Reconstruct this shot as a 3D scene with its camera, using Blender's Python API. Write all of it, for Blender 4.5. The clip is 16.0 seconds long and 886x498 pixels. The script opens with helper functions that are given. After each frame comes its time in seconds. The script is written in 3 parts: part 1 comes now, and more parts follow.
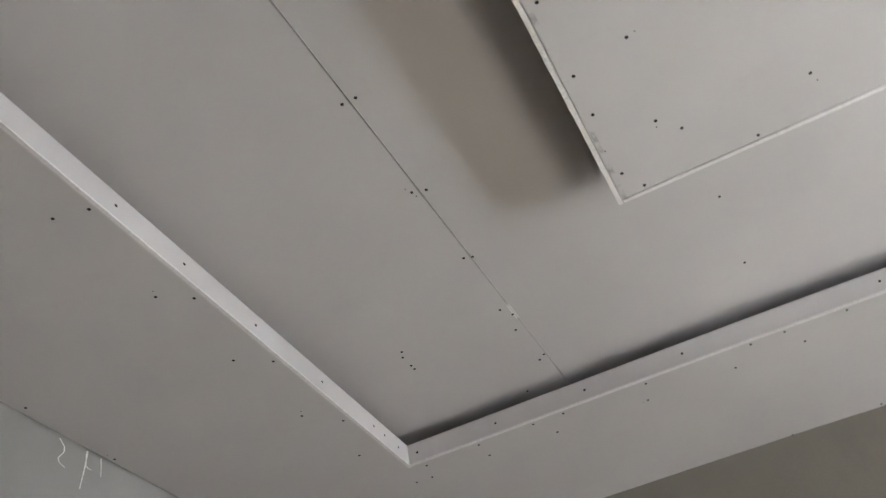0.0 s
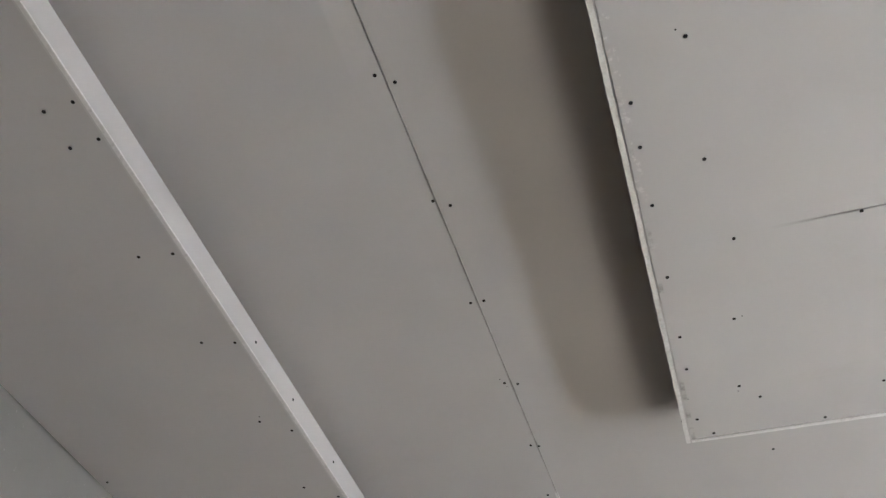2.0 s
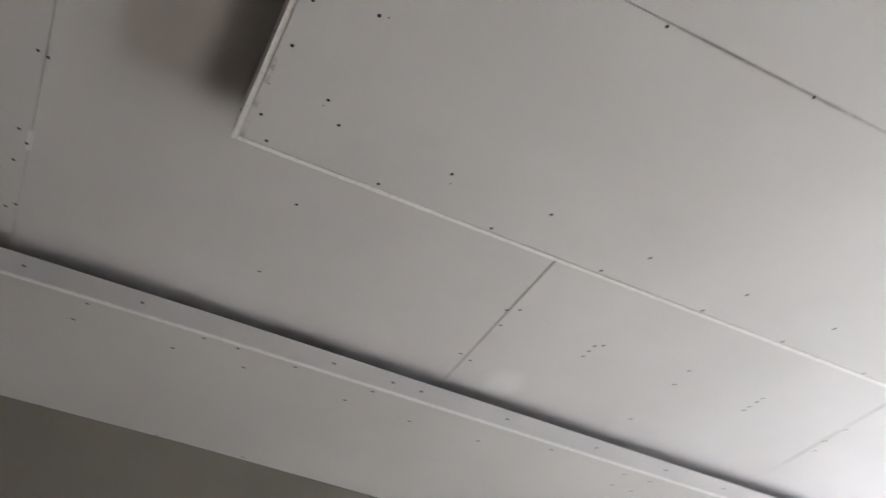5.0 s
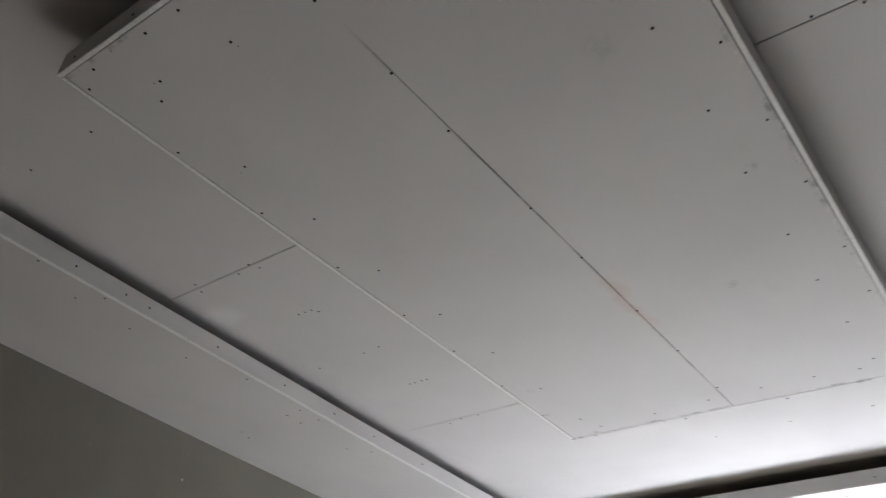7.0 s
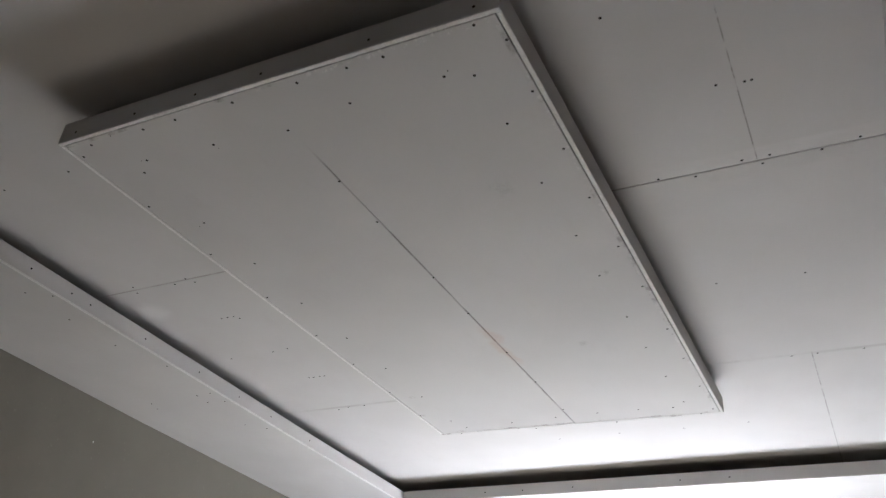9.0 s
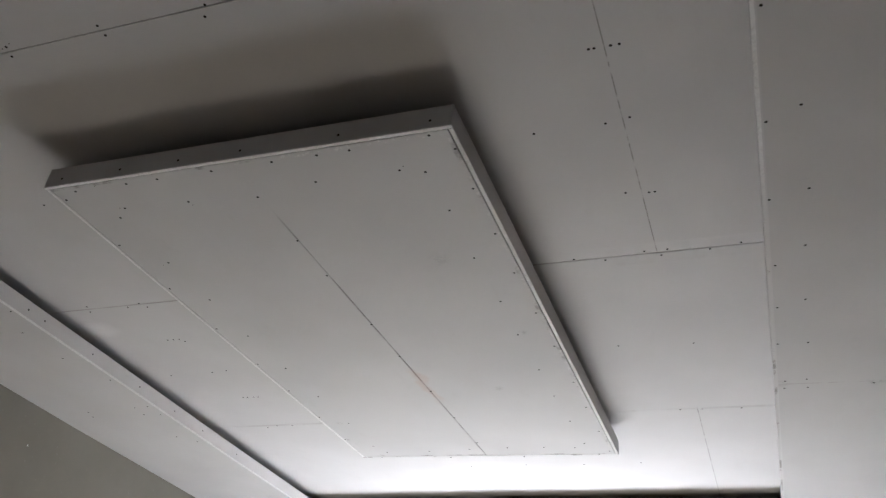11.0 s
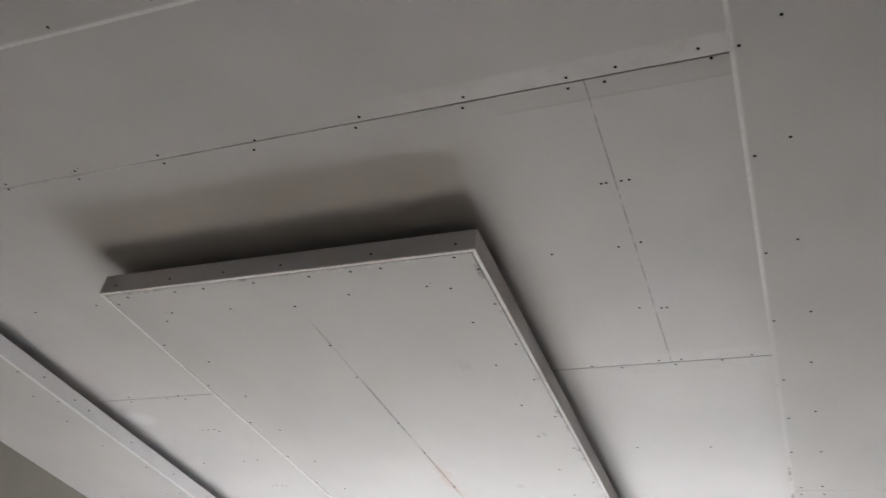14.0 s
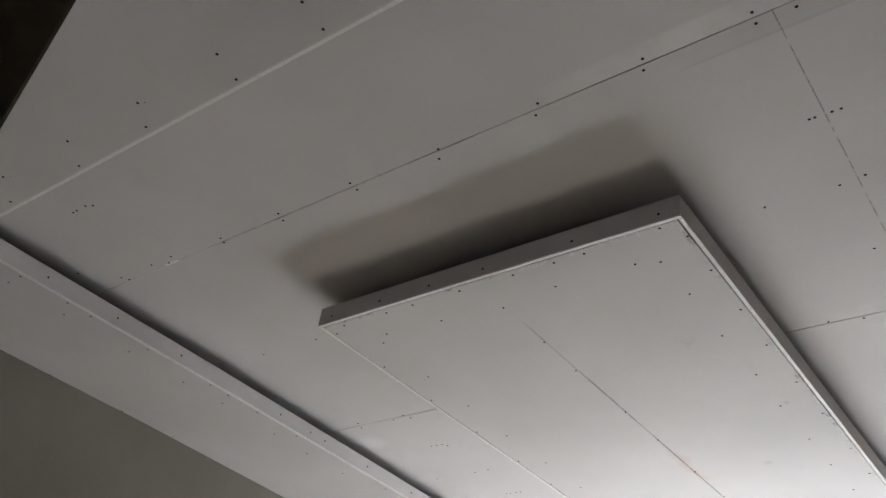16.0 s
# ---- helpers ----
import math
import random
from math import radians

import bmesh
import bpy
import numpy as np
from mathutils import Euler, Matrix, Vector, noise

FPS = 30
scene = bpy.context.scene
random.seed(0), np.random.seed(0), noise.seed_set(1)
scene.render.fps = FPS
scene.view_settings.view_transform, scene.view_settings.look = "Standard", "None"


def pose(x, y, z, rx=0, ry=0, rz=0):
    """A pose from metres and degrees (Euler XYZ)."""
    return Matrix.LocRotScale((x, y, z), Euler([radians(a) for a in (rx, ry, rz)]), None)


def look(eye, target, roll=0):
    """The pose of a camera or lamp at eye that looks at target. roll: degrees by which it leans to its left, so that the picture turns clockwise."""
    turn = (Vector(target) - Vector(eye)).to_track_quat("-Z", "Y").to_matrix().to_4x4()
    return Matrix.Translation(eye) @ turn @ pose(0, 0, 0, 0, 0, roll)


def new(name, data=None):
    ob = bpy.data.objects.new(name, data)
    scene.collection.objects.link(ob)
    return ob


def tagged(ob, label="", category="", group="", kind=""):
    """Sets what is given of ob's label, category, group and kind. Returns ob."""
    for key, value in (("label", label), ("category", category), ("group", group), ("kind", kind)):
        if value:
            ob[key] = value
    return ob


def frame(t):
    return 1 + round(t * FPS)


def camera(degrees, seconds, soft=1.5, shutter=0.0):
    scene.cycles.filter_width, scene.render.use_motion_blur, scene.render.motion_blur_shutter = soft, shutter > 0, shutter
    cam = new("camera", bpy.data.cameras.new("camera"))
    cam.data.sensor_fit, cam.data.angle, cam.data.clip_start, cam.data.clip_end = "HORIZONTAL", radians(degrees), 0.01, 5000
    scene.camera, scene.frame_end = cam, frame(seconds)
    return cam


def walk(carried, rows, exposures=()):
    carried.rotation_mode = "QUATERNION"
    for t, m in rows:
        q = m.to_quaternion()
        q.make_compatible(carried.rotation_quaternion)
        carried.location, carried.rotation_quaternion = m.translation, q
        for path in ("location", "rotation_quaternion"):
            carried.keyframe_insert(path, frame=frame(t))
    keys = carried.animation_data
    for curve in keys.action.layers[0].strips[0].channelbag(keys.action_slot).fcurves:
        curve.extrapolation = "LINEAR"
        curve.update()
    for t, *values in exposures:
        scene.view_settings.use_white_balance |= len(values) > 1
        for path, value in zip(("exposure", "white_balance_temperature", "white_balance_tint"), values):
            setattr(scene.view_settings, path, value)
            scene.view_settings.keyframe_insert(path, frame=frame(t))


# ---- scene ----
cam = camera(55.9, 16.0, soft=1.3, shutter=0.4)
PATH = [
    (0, (0.951, -1.951, 1.539), (0.441, -0.585, 2.908), -10.4),
    (0.5, (0.966, -2.044, 1.539), (0.42, -0.705, 2.921), -5.3),
    (1, (0.915, -2.171, 1.537), (0.381, -0.833, 2.924), -2.7),
    (1.5, (0.88, -2.261, 1.546), (0.369, -0.974, 2.989), 1.8),
    (2, (0.885, -2.315, 1.554), (0.408, -1.102, 3.071), 4.3),
    (2.5, (0.896, -2.288, 1.549), (0.438, -1.08, 3.075), 4.5),
    (3, (0.892, -2.185, 1.531), (0.551, -0.876, 3.005), 3.3),
    (3.3, (0.909, -2.099, 1.516), (0.669, -0.71, 2.934), 2.4),
    (3.5, (0.909, -2.041, 1.514), (0.767, -0.592, 2.885), 1.9),
    (3.8, (0.931, -1.945, 1.512), (0.858, -0.468, 2.858), 4.7),
    (4, (0.952, -1.905, 1.507), (0.893, -0.425, 2.851), 4.0),
    (4.5, (0.923, -1.826, 1.513), (1.077, -0.348, 2.852), 4.3),
    (4.6, (0.895, -1.804, 1.521), (1.144, -0.342, 2.864), 4.0),
    (4.7, (0.856, -1.784, 1.534), (1.245, -0.35, 2.873), 2.5),
    (6.8, (0.475, -2.074, 1.513), (1.686, -0.966, 2.656), 4.7),
    (7, (0.404, -2.096, 1.516), (1.683, -1.053, 2.645), 4.5),
    (7.5, (0.23, -2.139, 1.507), (1.626, -1.192, 2.582), 3.6),
    (8, (0.107, -2.188, 1.526), (1.526, -1.258, 2.584), 4.0),
    (8.5, (-0.027, -2.275, 1.518), (1.434, -1.381, 2.551), 5.2),
    (9, (-0.15, -2.345, 1.533), (1.348, -1.504, 2.558), 5.6),
    (9.2, (-0.182, -2.362, 1.536), (1.318, -1.536, 2.569), 5.8),
    (11.3, (-0.524, -2.484, 1.493), (1.038, -1.826, 2.557), 7.4),
    (11.5, (-0.549, -2.511, 1.489), (1.01, -1.862, 2.561), 7.7),
    (12, (-0.625, -2.552, 1.488), (0.942, -1.925, 2.561), 7.9),
    (12.5, (-0.673, -2.573, 1.489), (0.882, -1.947, 2.579), 8.1),
    (13, (-0.69, -2.58, 1.493), (0.798, -1.952, 2.672), 8.7),
    (13.5, (-0.664, -2.54, 1.514), (0.812, -1.912, 2.709), 8.3),
    (14, (-0.656, -2.529, 1.503), (0.777, -1.803, 2.694), 9.9),
    (14.5, (-0.644, -2.506, 1.505), (0.718, -1.635, 2.682), 10.0),
    (15, (-0.647, -2.491, 1.499), (0.636, -1.495, 2.665), 9.9),
    (15.5, (-0.646, -2.47, 1.489), (0.597, -1.416, 2.648), 8.9),
    (16, (-0.634, -2.46, 1.485), (0.584, -1.366, 2.634), 8.6),
]
EXPOSURES = [(t, s, 5400, 8.3) for t, s in ((0.0, 5.05), (2.5, 4.86), (3.0, 4.82), (4.0, 4.64), (4.7, 4.56), (7.0, 3.55), (9.0, 3.82), (11.3, 3.96), (12.0, 3.97), (12.5, 4.10), (13.0, 4.40), (13.5, 4.50), (14.5, 4.53), (15.5, 4.53), (16.0, 4.42))]
SUN = 5.0
SUN_HEIGHT = 45.5      # degrees over the horizon
walk(cam, [(t, look(eye, target, roll)) for t, eye, target, roll in PATH], EXPOSURES)

# ---- plan, in metres: x east, y north ----
WEST, EAST, SOUTH, NORTH = -0.60, 4.57, -3.10, 0.89      # room faces of the walls; the north wall runs askew
NORTH_FACE = ((WEST, 0.577), (0.40, 0.607), (1.10, 0.638), (1.80, 0.694), (2.60, 0.757), (EAST, 0.878))   # its face, a little bowed
BORDER, TRAY, PANEL = 2.75, 2.873, 2.756                 # undersides of the three ceiling levels
LIP_E, LIP_S = (4.145, 4.005), -2.50                        # inner edges of the dropped border; the east one at its north and south end
LIP_N = ((0.0, 0.000), (1.0, 0.031), (2.0, 0.078), (3.0, 0.127), (4.145, 0.170))  # its north edge runs askew
BOARD, UPSTAND = 0.0125, 0.064
LIP_W = (0.001, 0.045)                                    # its west edge leans: at the north and the south end
P_W, P_E, P_S = 0.866, 3.110, -1.845                     # hung panel
P_NW, P_NE = -0.636, -0.606
WALL = 0.16

# ---- world, sun, window light ----
world = bpy.data.worlds.new("sky")
scene.world = world
world.use_nodes = True
sky = world.node_tree.nodes.new("ShaderNodeTexSky")
sky.sky_type, sky.sun_disc = "NISHITA", False
sky.air_density, sky.dust_density, sky.ozone_density = 0.15, 6.0, 0.0   # a hazy, pale sky
sky.sun_elevation, sky.sun_rotation = radians(SUN_HEIGHT), radians(90)
haze = world.node_tree.nodes.new("ShaderNodeMix")                      # dust in the air warms it
haze.data_type, haze.blend_type = "RGBA", "MULTIPLY"
haze.inputs[0].default_value, haze.inputs[7].default_value = 1.0, (1.0, 0.88, 0.72, 1.0)
world.node_tree.links.new(sky.outputs[0], haze.inputs[6])
world.node_tree.links.new(haze.outputs[2], world.node_tree.nodes["Background"].inputs[0])
world.node_tree.nodes["Background"].inputs[1].default_value = 0.07

sun = new("sun", bpy.data.lights.new("sun", "SUN"))
sun.data.energy, sun.data.angle, sun.data.color = SUN, radians(4.5), (1.0, 0.965, 0.93)
sun.matrix_world = look((9, -1.2, 8), (9 - math.cos(radians(SUN_HEIGHT)), -1.2, 8 - math.sin(radians(SUN_HEIGHT))))

WIN_S, WIN_N, WIN_B, WIN_T = -2.35, -0.05, 0.85, 2.38


# ---- materials ----
class Nodes:
    """A short way to write node trees."""

    def __init__(self, name, roughness=0.8, metallic=0.0, specular=0.3):
        self.mat = bpy.data.materials.new(name)
        self.mat.use_nodes = True
        self.tree = self.mat.node_tree
        self.bsdf = self.tree.nodes["Principled BSDF"]
        self.bsdf.inputs["Roughness"].default_value = roughness
        self.bsdf.inputs["Metallic"].default_value = metallic
        self.bsdf.inputs["Specular IOR Level"].default_value = specular
        self.place = self.tree.nodes.new("ShaderNodeTexCoord").outputs["Object"]

    def put(self, value, socket):
        if isinstance(value, (int, float)):
            socket.default_value = value
        elif isinstance(value, tuple):
            socket.default_value = (*value, 1.0) if len(value) == 3 and len(socket.default_value) == 4 else value
        else:
            self.tree.links.new(value, socket)

    def math(self, op, a, b=0.0, clamp=False):
        n = self.tree.nodes.new("ShaderNodeMath")
        n.operation, n.use_clamp = op, clamp
        self.put(a, n.inputs[0]), self.put(b, n.inputs[1])
        return n.outputs[0]

    def span(self, value, a, b, c=0.0, d=1.0):
        n = self.tree.nodes.new("ShaderNodeMapRange")
        n.interpolation_type = "SMOOTHSTEP"
        self.put(value, n.inputs[0])
        for i, v in enumerate((a, b, c, d)):
            n.inputs[i + 1].default_value = v
        return n.outputs[0]

    def stretch(self, sx, sy, sz, shift=(0, 0, 0)):
        n = self.tree.nodes.new("ShaderNodeMapping")
        self.tree.links.new(self.place, n.inputs[0])
        n.inputs["Scale"].default_value, n.inputs["Location"].default_value = (sx, sy, sz), shift
        return n.outputs[0]

    def noise(self, scale, detail=4.0, rough=0.55, at=None):
        n = self.tree.nodes.new("ShaderNodeTexNoise")
        self.tree.links.new(at or self.place, n.inputs["Vector"])
        n.inputs["Scale"].default_value, n.inputs["Detail"].default_value, n.inputs["Roughness"].default_value = scale, detail, rough
        return n.outputs[0]

    def axes(self):
        n = self.tree.nodes.new("ShaderNodeSeparateXYZ")
        self.tree.links.new(self.place, n.inputs[0])
        return n.outputs

    def mix(self, factor, a, b, blend="MIX"):
        n = self.tree.nodes.new("ShaderNodeMix")
        n.data_type, n.blend_type = "RGBA", blend
        self.put(factor, n.inputs[0]), self.put(a, n.inputs[6]), self.put(b, n.inputs[7])
        return n.outputs[2]

    def island(self):
        return self.tree.nodes.new("ShaderNodeNewGeometry").outputs["Random Per Island"]

    def done(self, colour, height=None, strength=0.3, distance=0.001):
        self.put(colour, self.bsdf.inputs["Base Color"])
        if height is not None:
            n = self.tree.nodes.new("ShaderNodeBump")
            n.inputs["Strength"].default_value, n.inputs["Distance"].default_value = strength, distance
            self.tree.links.new(height, n.inputs["Height"])
            self.tree.links.new(n.outputs[0], self.bsdf.inputs["Normal"])
        return self.mat


def band(k, axis_value, centre, half, ragged=None, soft=0.5):
    """1 on a line across an axis, fading to 0 at half its width; ragged: a factor that breaks it up."""
    d = k.math("ABSOLUTE", k.math("SUBTRACT", axis_value, centre))
    m = k.span(d, half, half * soft)
    return k.math("MULTIPLY", m, ragged) if ragged is not None else m


def window_of(k, value, a, b, fade=0.05):
    return k.math("MULTIPLY", k.span(value, a - fade, a), k.span(value, b + fade, b))


def paper(name, tone, marks):
    """Grey-white gypsum board paper: faint clouding, hand marks and fine fibre; marks(k, colour) adds joints' dirt."""
    k = Nodes(name, 0.82, 0.0, 0.25)
    cloud = k.noise(1.3, 3.0)
    smear = k.noise(5.0, 5.0, 0.65, k.stretch(1.0, 2.2, 1.0, (3.1, 0.7, 0.0)))
    fibre = k.noise(420.0, 2.0)
    dark, light = tuple(c * 0.93 for c in tone), tuple(min(0.9, c * 1.05) for c in tone)
    colour = k.mix(k.span(cloud, 0.3, 0.7), dark, light)
    colour = k.mix(k.span(smear, 0.58, 0.78, 0.0, 0.12), colour, (0.36, 0.33, 0.30))
    colour = k.mix(k.math("MULTIPLY", k.span(fibre, 0.4, 0.7), 0.06), colour, (0.45, 0.44, 0.42))
    colour = k.mix(k.math("MULTIPLY", k.island(), 0.07), colour, (0.42, 0.41, 0.40))
    colour = marks(k, colour)
    height = k.math("ADD", fibre, k.math("MULTIPLY", k.noise(9.0, 3.0), 3.0))
    return k.done(colour, height, 0.12, 0.0006)


def tray_marks(k, c):
    x, y, _ = k.axes()
    broken = k.span(k.noise(3.0, 5.0, 0.65), 0.42, 0.60)
    grime_shade = (0.20, 0.18, 0.16)
    cross = k.math("MULTIPLY", band(k, y, -2.204, 0.0021), k.span(k.noise(15.0, 5.0, 0.7, k.stretch(1, 1, 1, (1, 5, 0))), 0.40, 0.54))
    cross = k.math("MULTIPLY", cross, k.math("ADD", window_of(k, x, 0.5, 1.66, 0.02), k.span(x, 2.87, 2.90)))
    c = k.mix(k.math("MULTIPLY", cross, 0.62), c, (0.12, 0.105, 0.095))
    for base, slope, half, amount in ((0.4965, 0.001, 0.0045, 0.45), (1.710, 0.016, 0.0050, 0.45), (2.958, 0.030, 0.014, 0.22)):
        across = k.math("SUBTRACT", x, k.math("MULTIPLY", y, slope))
        c = k.mix(k.math("MULTIPLY", band(k, across, base, half, broken), amount), c, grime_shade)
    # patches that break up the tapers' painted shade and the dirt streak
    patchy = k.span(k.noise(2.2, 5.0, 0.7, k.stretch(1, 1, 1, (4, 1, 0))), 0.44, 0.60)
    # tapered edges of the boards at the joints' south ends, lit and shaded by colour
    soft = k.span(k.noise(7.0, 4.0, 0.6), 0.30, 0.62)
    across = k.math("SUBTRACT", x, k.math("MULTIPLY", y, 0.016))
    taper = k.math("MULTIPLY", k.math("MULTIPLY", window_of(k, across, 1.66, 1.70, 0.012), k.span(y, -1.9, -2.1)), soft)
    c = k.mix(k.math("MULTIPLY", taper, 0.14), c, (0.80, 0.78, 0.77))
    taper = k.math("MULTIPLY", k.math("MULTIPLY", window_of(k, across, 1.72, 1.76, 0.012), k.span(y, -1.9, -2.1)), patchy)
    c = k.mix(k.math("MULTIPLY", taper, 0.12), c, grime_shade)
    taper = k.math("MULTIPLY", window_of(k, x, 0.445, 0.492, 0.012), k.math("MULTIPLY", k.span(y, -1.55, -2.0), soft))
    c = k.mix(k.math("MULTIPLY", taper, 0.26), c, (0.80, 0.78, 0.77))
    taper = k.math("MULTIPLY", window_of(k, x, 0.500, 0.545, 0.012), k.math("MULTIPLY", k.span(y, -1.8, -2.1), patchy))
    c = k.mix(k.math("MULTIPLY", taper, 0.13), c, grime_shade)
    streak = k.math("MULTIPLY", band(k, x, 0.549, 0.0045, patchy), k.span(y, -1.85, -2.1))
    c = k.mix(k.math("MULTIPLY", streak, 0.14), c, grime_shade)
    # torn white paper and filler along the long joint
    ragged = k.span(k.noise(22.0, 4.0, 0.7), 0.30, 0.50)
    torn = k.math("MULTIPLY", band(k, x, 0.4975, 0.0022, ragged), k.span(y, -1.9, -1.2))
    c = k.mix(k.math("MULTIPLY", torn, 0.28), c, (0.80, 0.79, 0.77))
    chip = k.math("MULTIPLY", band(k, x, 0.495, 0.006, ragged), window_of(k, y, -0.33, -0.28, 0.015))
    c = k.mix(k.math("MULTIPLY", chip, 0.55), c, (0.82, 0.81, 0.80))
    # pale plaster dust by the joint's north end
    dx, dy = k.math("SUBTRACT", x, 1.875), k.math("MULTIPLY", k.math("SUBTRACT", y, 0.035), 0.8)
    far = k.math("SQRT", k.math("ADD", k.math("MULTIPLY", dx, dx), k.math("MULTIPLY", dy, dy)))
    far = k.math("ADD", far, k.math("MULTIPLY", k.math("SUBTRACT", k.noise(18.0, 4.0), 0.5), 0.04))
    return k.mix(k.span(far, 0.085, 0.02, 0.0, 0.27), c, (0.80, 0.79, 0.78))


def panel_marks(k, c):
    x, y, _ = k.axes()
    broken = k.span(k.noise(4.0, 5.0, 0.7), 0.40, 0.58)
    line = k.math("MULTIPLY", band(k, y, -1.240, 0.0045, broken), k.span(x, 1.05, 1.30))
    c = k.mix(k.math("MULTIPLY", line, 0.55), c, (0.17, 0.15, 0.14))
    # rust-brown water stain on the joint
    wob = k.math("MULTIPLY", k.math("SUBTRACT", k.noise(9.0, 3.0), 0.5), 0.10)
    ring = k.math("MULTIPLY", window_of(k, k.math("ADD", x, wob), 2.20, 2.40, 0.10), band(k, k.math("ADD", y, wob), -1.240, 0.032, None, 0.1))
    c = k.mix(k.math("MULTIPLY", ring, 0.27), c, (0.44, 0.26, 0.17))
    # small grey smudges left by hands and tools
    for sx, sy, size in ((1.905, -1.735, 0.022), (2.655, -0.694, 0.022), (2.86, -0.640, 0.020), (3.08, -0.715, 0.022), (1.42, -1.62, 0.05), (2.35, -1.52, 0.03)):
        dx, dy = k.math("SUBTRACT", x, sx), k.math("SUBTRACT", y, sy)
        far = k.math("SQRT", k.math("ADD", k.math("MULTIPLY", dx, dx), k.math("MULTIPLY", dy, dy)))
        blot = k.math("MULTIPLY", k.span(far, size, size * 0.2), k.span(k.noise(45.0, 4.0, 0.65), 0.42, 0.62))
        c = k.mix(k.math("MULTIPLY", blot, 0.008 / size), c, (0.18, 0.165, 0.15))
    # the boards' ends: torn paper and dirt
    flake = k.span(k.noise(60.0, 5.0, 0.75, k.stretch(1, 1, 1, (2, 7, 0))), 0.54, 0.62)
    south_half = k.span(y, -1.1, -1.5)
    for value, centre, half, where, amount in ((y, P_S + 0.018, 0.009, flake, 0.3), (x, P_W + 0.020, 0.012, k.math("MULTIPLY", flake, south_half), 0.4)):
        c = k.mix(k.math("MULTIPLY", band(k, value, centre, half, where), amount), c, (0.76, 0.75, 0.73))
    scuff = k.span(k.noise(11.0, 5.0, 0.7, k.stretch(1, 1, 1, (9, 2, 0))), 0.52, 0.66)
    for value, centre, half in ((y, P_S + 0.019, 0.010), (x, P_W + 0.017, 0.007), (x, P_E - 0.020, 0.011)):
        c = k.mix(k.math("MULTIPLY", band(k, value, centre, half, scuff), 0.55), c, (0.16, 0.14, 0.13))
    return c


def border_marks(k, c):
    x, y, _ = k.axes()
    # a filled joint across the south side and two rubbed spots beside it
    joint = k.math("MULTIPLY", band(k, x, 2.395, 0.004, k.span(k.noise(9.0, 4.0, 0.7), 0.46, 0.60)), k.span(y, -2.48, -2.51))
    c = k.mix(k.math("MULTIPLY", joint, 0.35), c, (0.20, 0.18, 0.16))
    for sx, sy, size in ((2.39, -2.525, 0.035), (2.40, -2.815, 0.040)):
        dx, dy = k.math("SUBTRACT", x, sx), k.math("SUBTRACT", y, sy)
        far = k.math("SQRT", k.math("ADD", k.math("MULTIPLY", dx, dx), k.math("MULTIPLY", dy, dy)))
        blot = k.math("MULTIPLY", k.span(far, size, size * 0.2), k.span(k.noise(45.0, 4.0, 0.65), 0.42, 0.62))
        c = k.mix(k.math("MULTIPLY", blot, 0.3), c, (0.20, 0.18, 0.16))
    return c


def plain(k, c):
    return c


board_tray = paper("gypsum_paper_tray", (0.49, 0.478, 0.474), tray_marks)
board_panel = paper("gypsum_paper_panel", (0.50, 0.491, 0.489), panel_marks)
board_border = paper("gypsum_paper_border", (0.49, 0.478, 0.474), border_marks)
board_strip = paper("gypsum_paper_strip", (0.54, 0.527, 0.525), plain)


def gypsum_core(name, worn_from=None):
    """Chalky cut gypsum; east of worn_from it is rubbed grey, with dark scratches."""
    k = Nodes(name, 0.95, 0.0, 0.1)
    crumbs = k.noise(120.0, 4.0, 0.7)
    torn = k.span(k.noise(55.0, 5.0, 0.75), 0.54, 0.66)
    c = k.mix(k.span(crumbs, 0.3, 0.7), (0.64, 0.63, 0.62), (0.74, 0.73, 0.72))
    c = k.mix(k.math("MULTIPLY", torn, 0.25), c, (0.36, 0.33, 0.30))
    if worn_from is not None:
        worn = k.span(k.axes()[0], worn_from - 0.25, worn_from + 0.15)
        c = k.mix(k.math("MULTIPLY", worn, 0.85), c, (0.50, 0.488, 0.482))
        scratch = k.math("MULTIPLY", worn, k.span(k.noise(7.0, 5.0, 0.7), 0.56, 0.62))
        c = k.mix(k.math("MULTIPLY", scratch, 0.6), c, (0.20, 0.18, 0.16))
    return k.done(c, crumbs, 0.6, 0.002)


def plaster(name, tone):
    k = Nodes(name, 0.9, 0.0, 0.2)
    c = k.mix(k.span(k.noise(1.1, 5.0, 0.6), 0.3, 0.7), tuple(v * 0.88 for v in tone), tuple(v * 1.08 for v in tone))
    c = k.mix(k.span(k.noise(6.0, 6.0, 0.65, k.stretch(1, 1, 0.4)), 0.55, 0.8, 0.0, 0.35), c, tuple(v * 0.8 for v in tone))
    c = k.mix(k.span(k.noise(55.0, 3.0), 0.66, 0.74, 0.0, 0.4), c, tuple(min(0.85, v * 1.4) for v in tone))
    h = k.math("ADD", k.noise(160.0, 4.0), k.math("MULTIPLY", k.noise(12.0, 3.0), 2.0))
    return k.done(c, h, 0.35, 0.002)


def simple(name, a, b, scale, roughness, metallic=0.0, bump=0.2):
    k = Nodes(name, roughness, metallic)
    n = k.noise(scale, 5.0, 0.6)
    return k.done(k.mix(k.span(n, 0.3, 0.7), a, b), n, bump, 0.001)


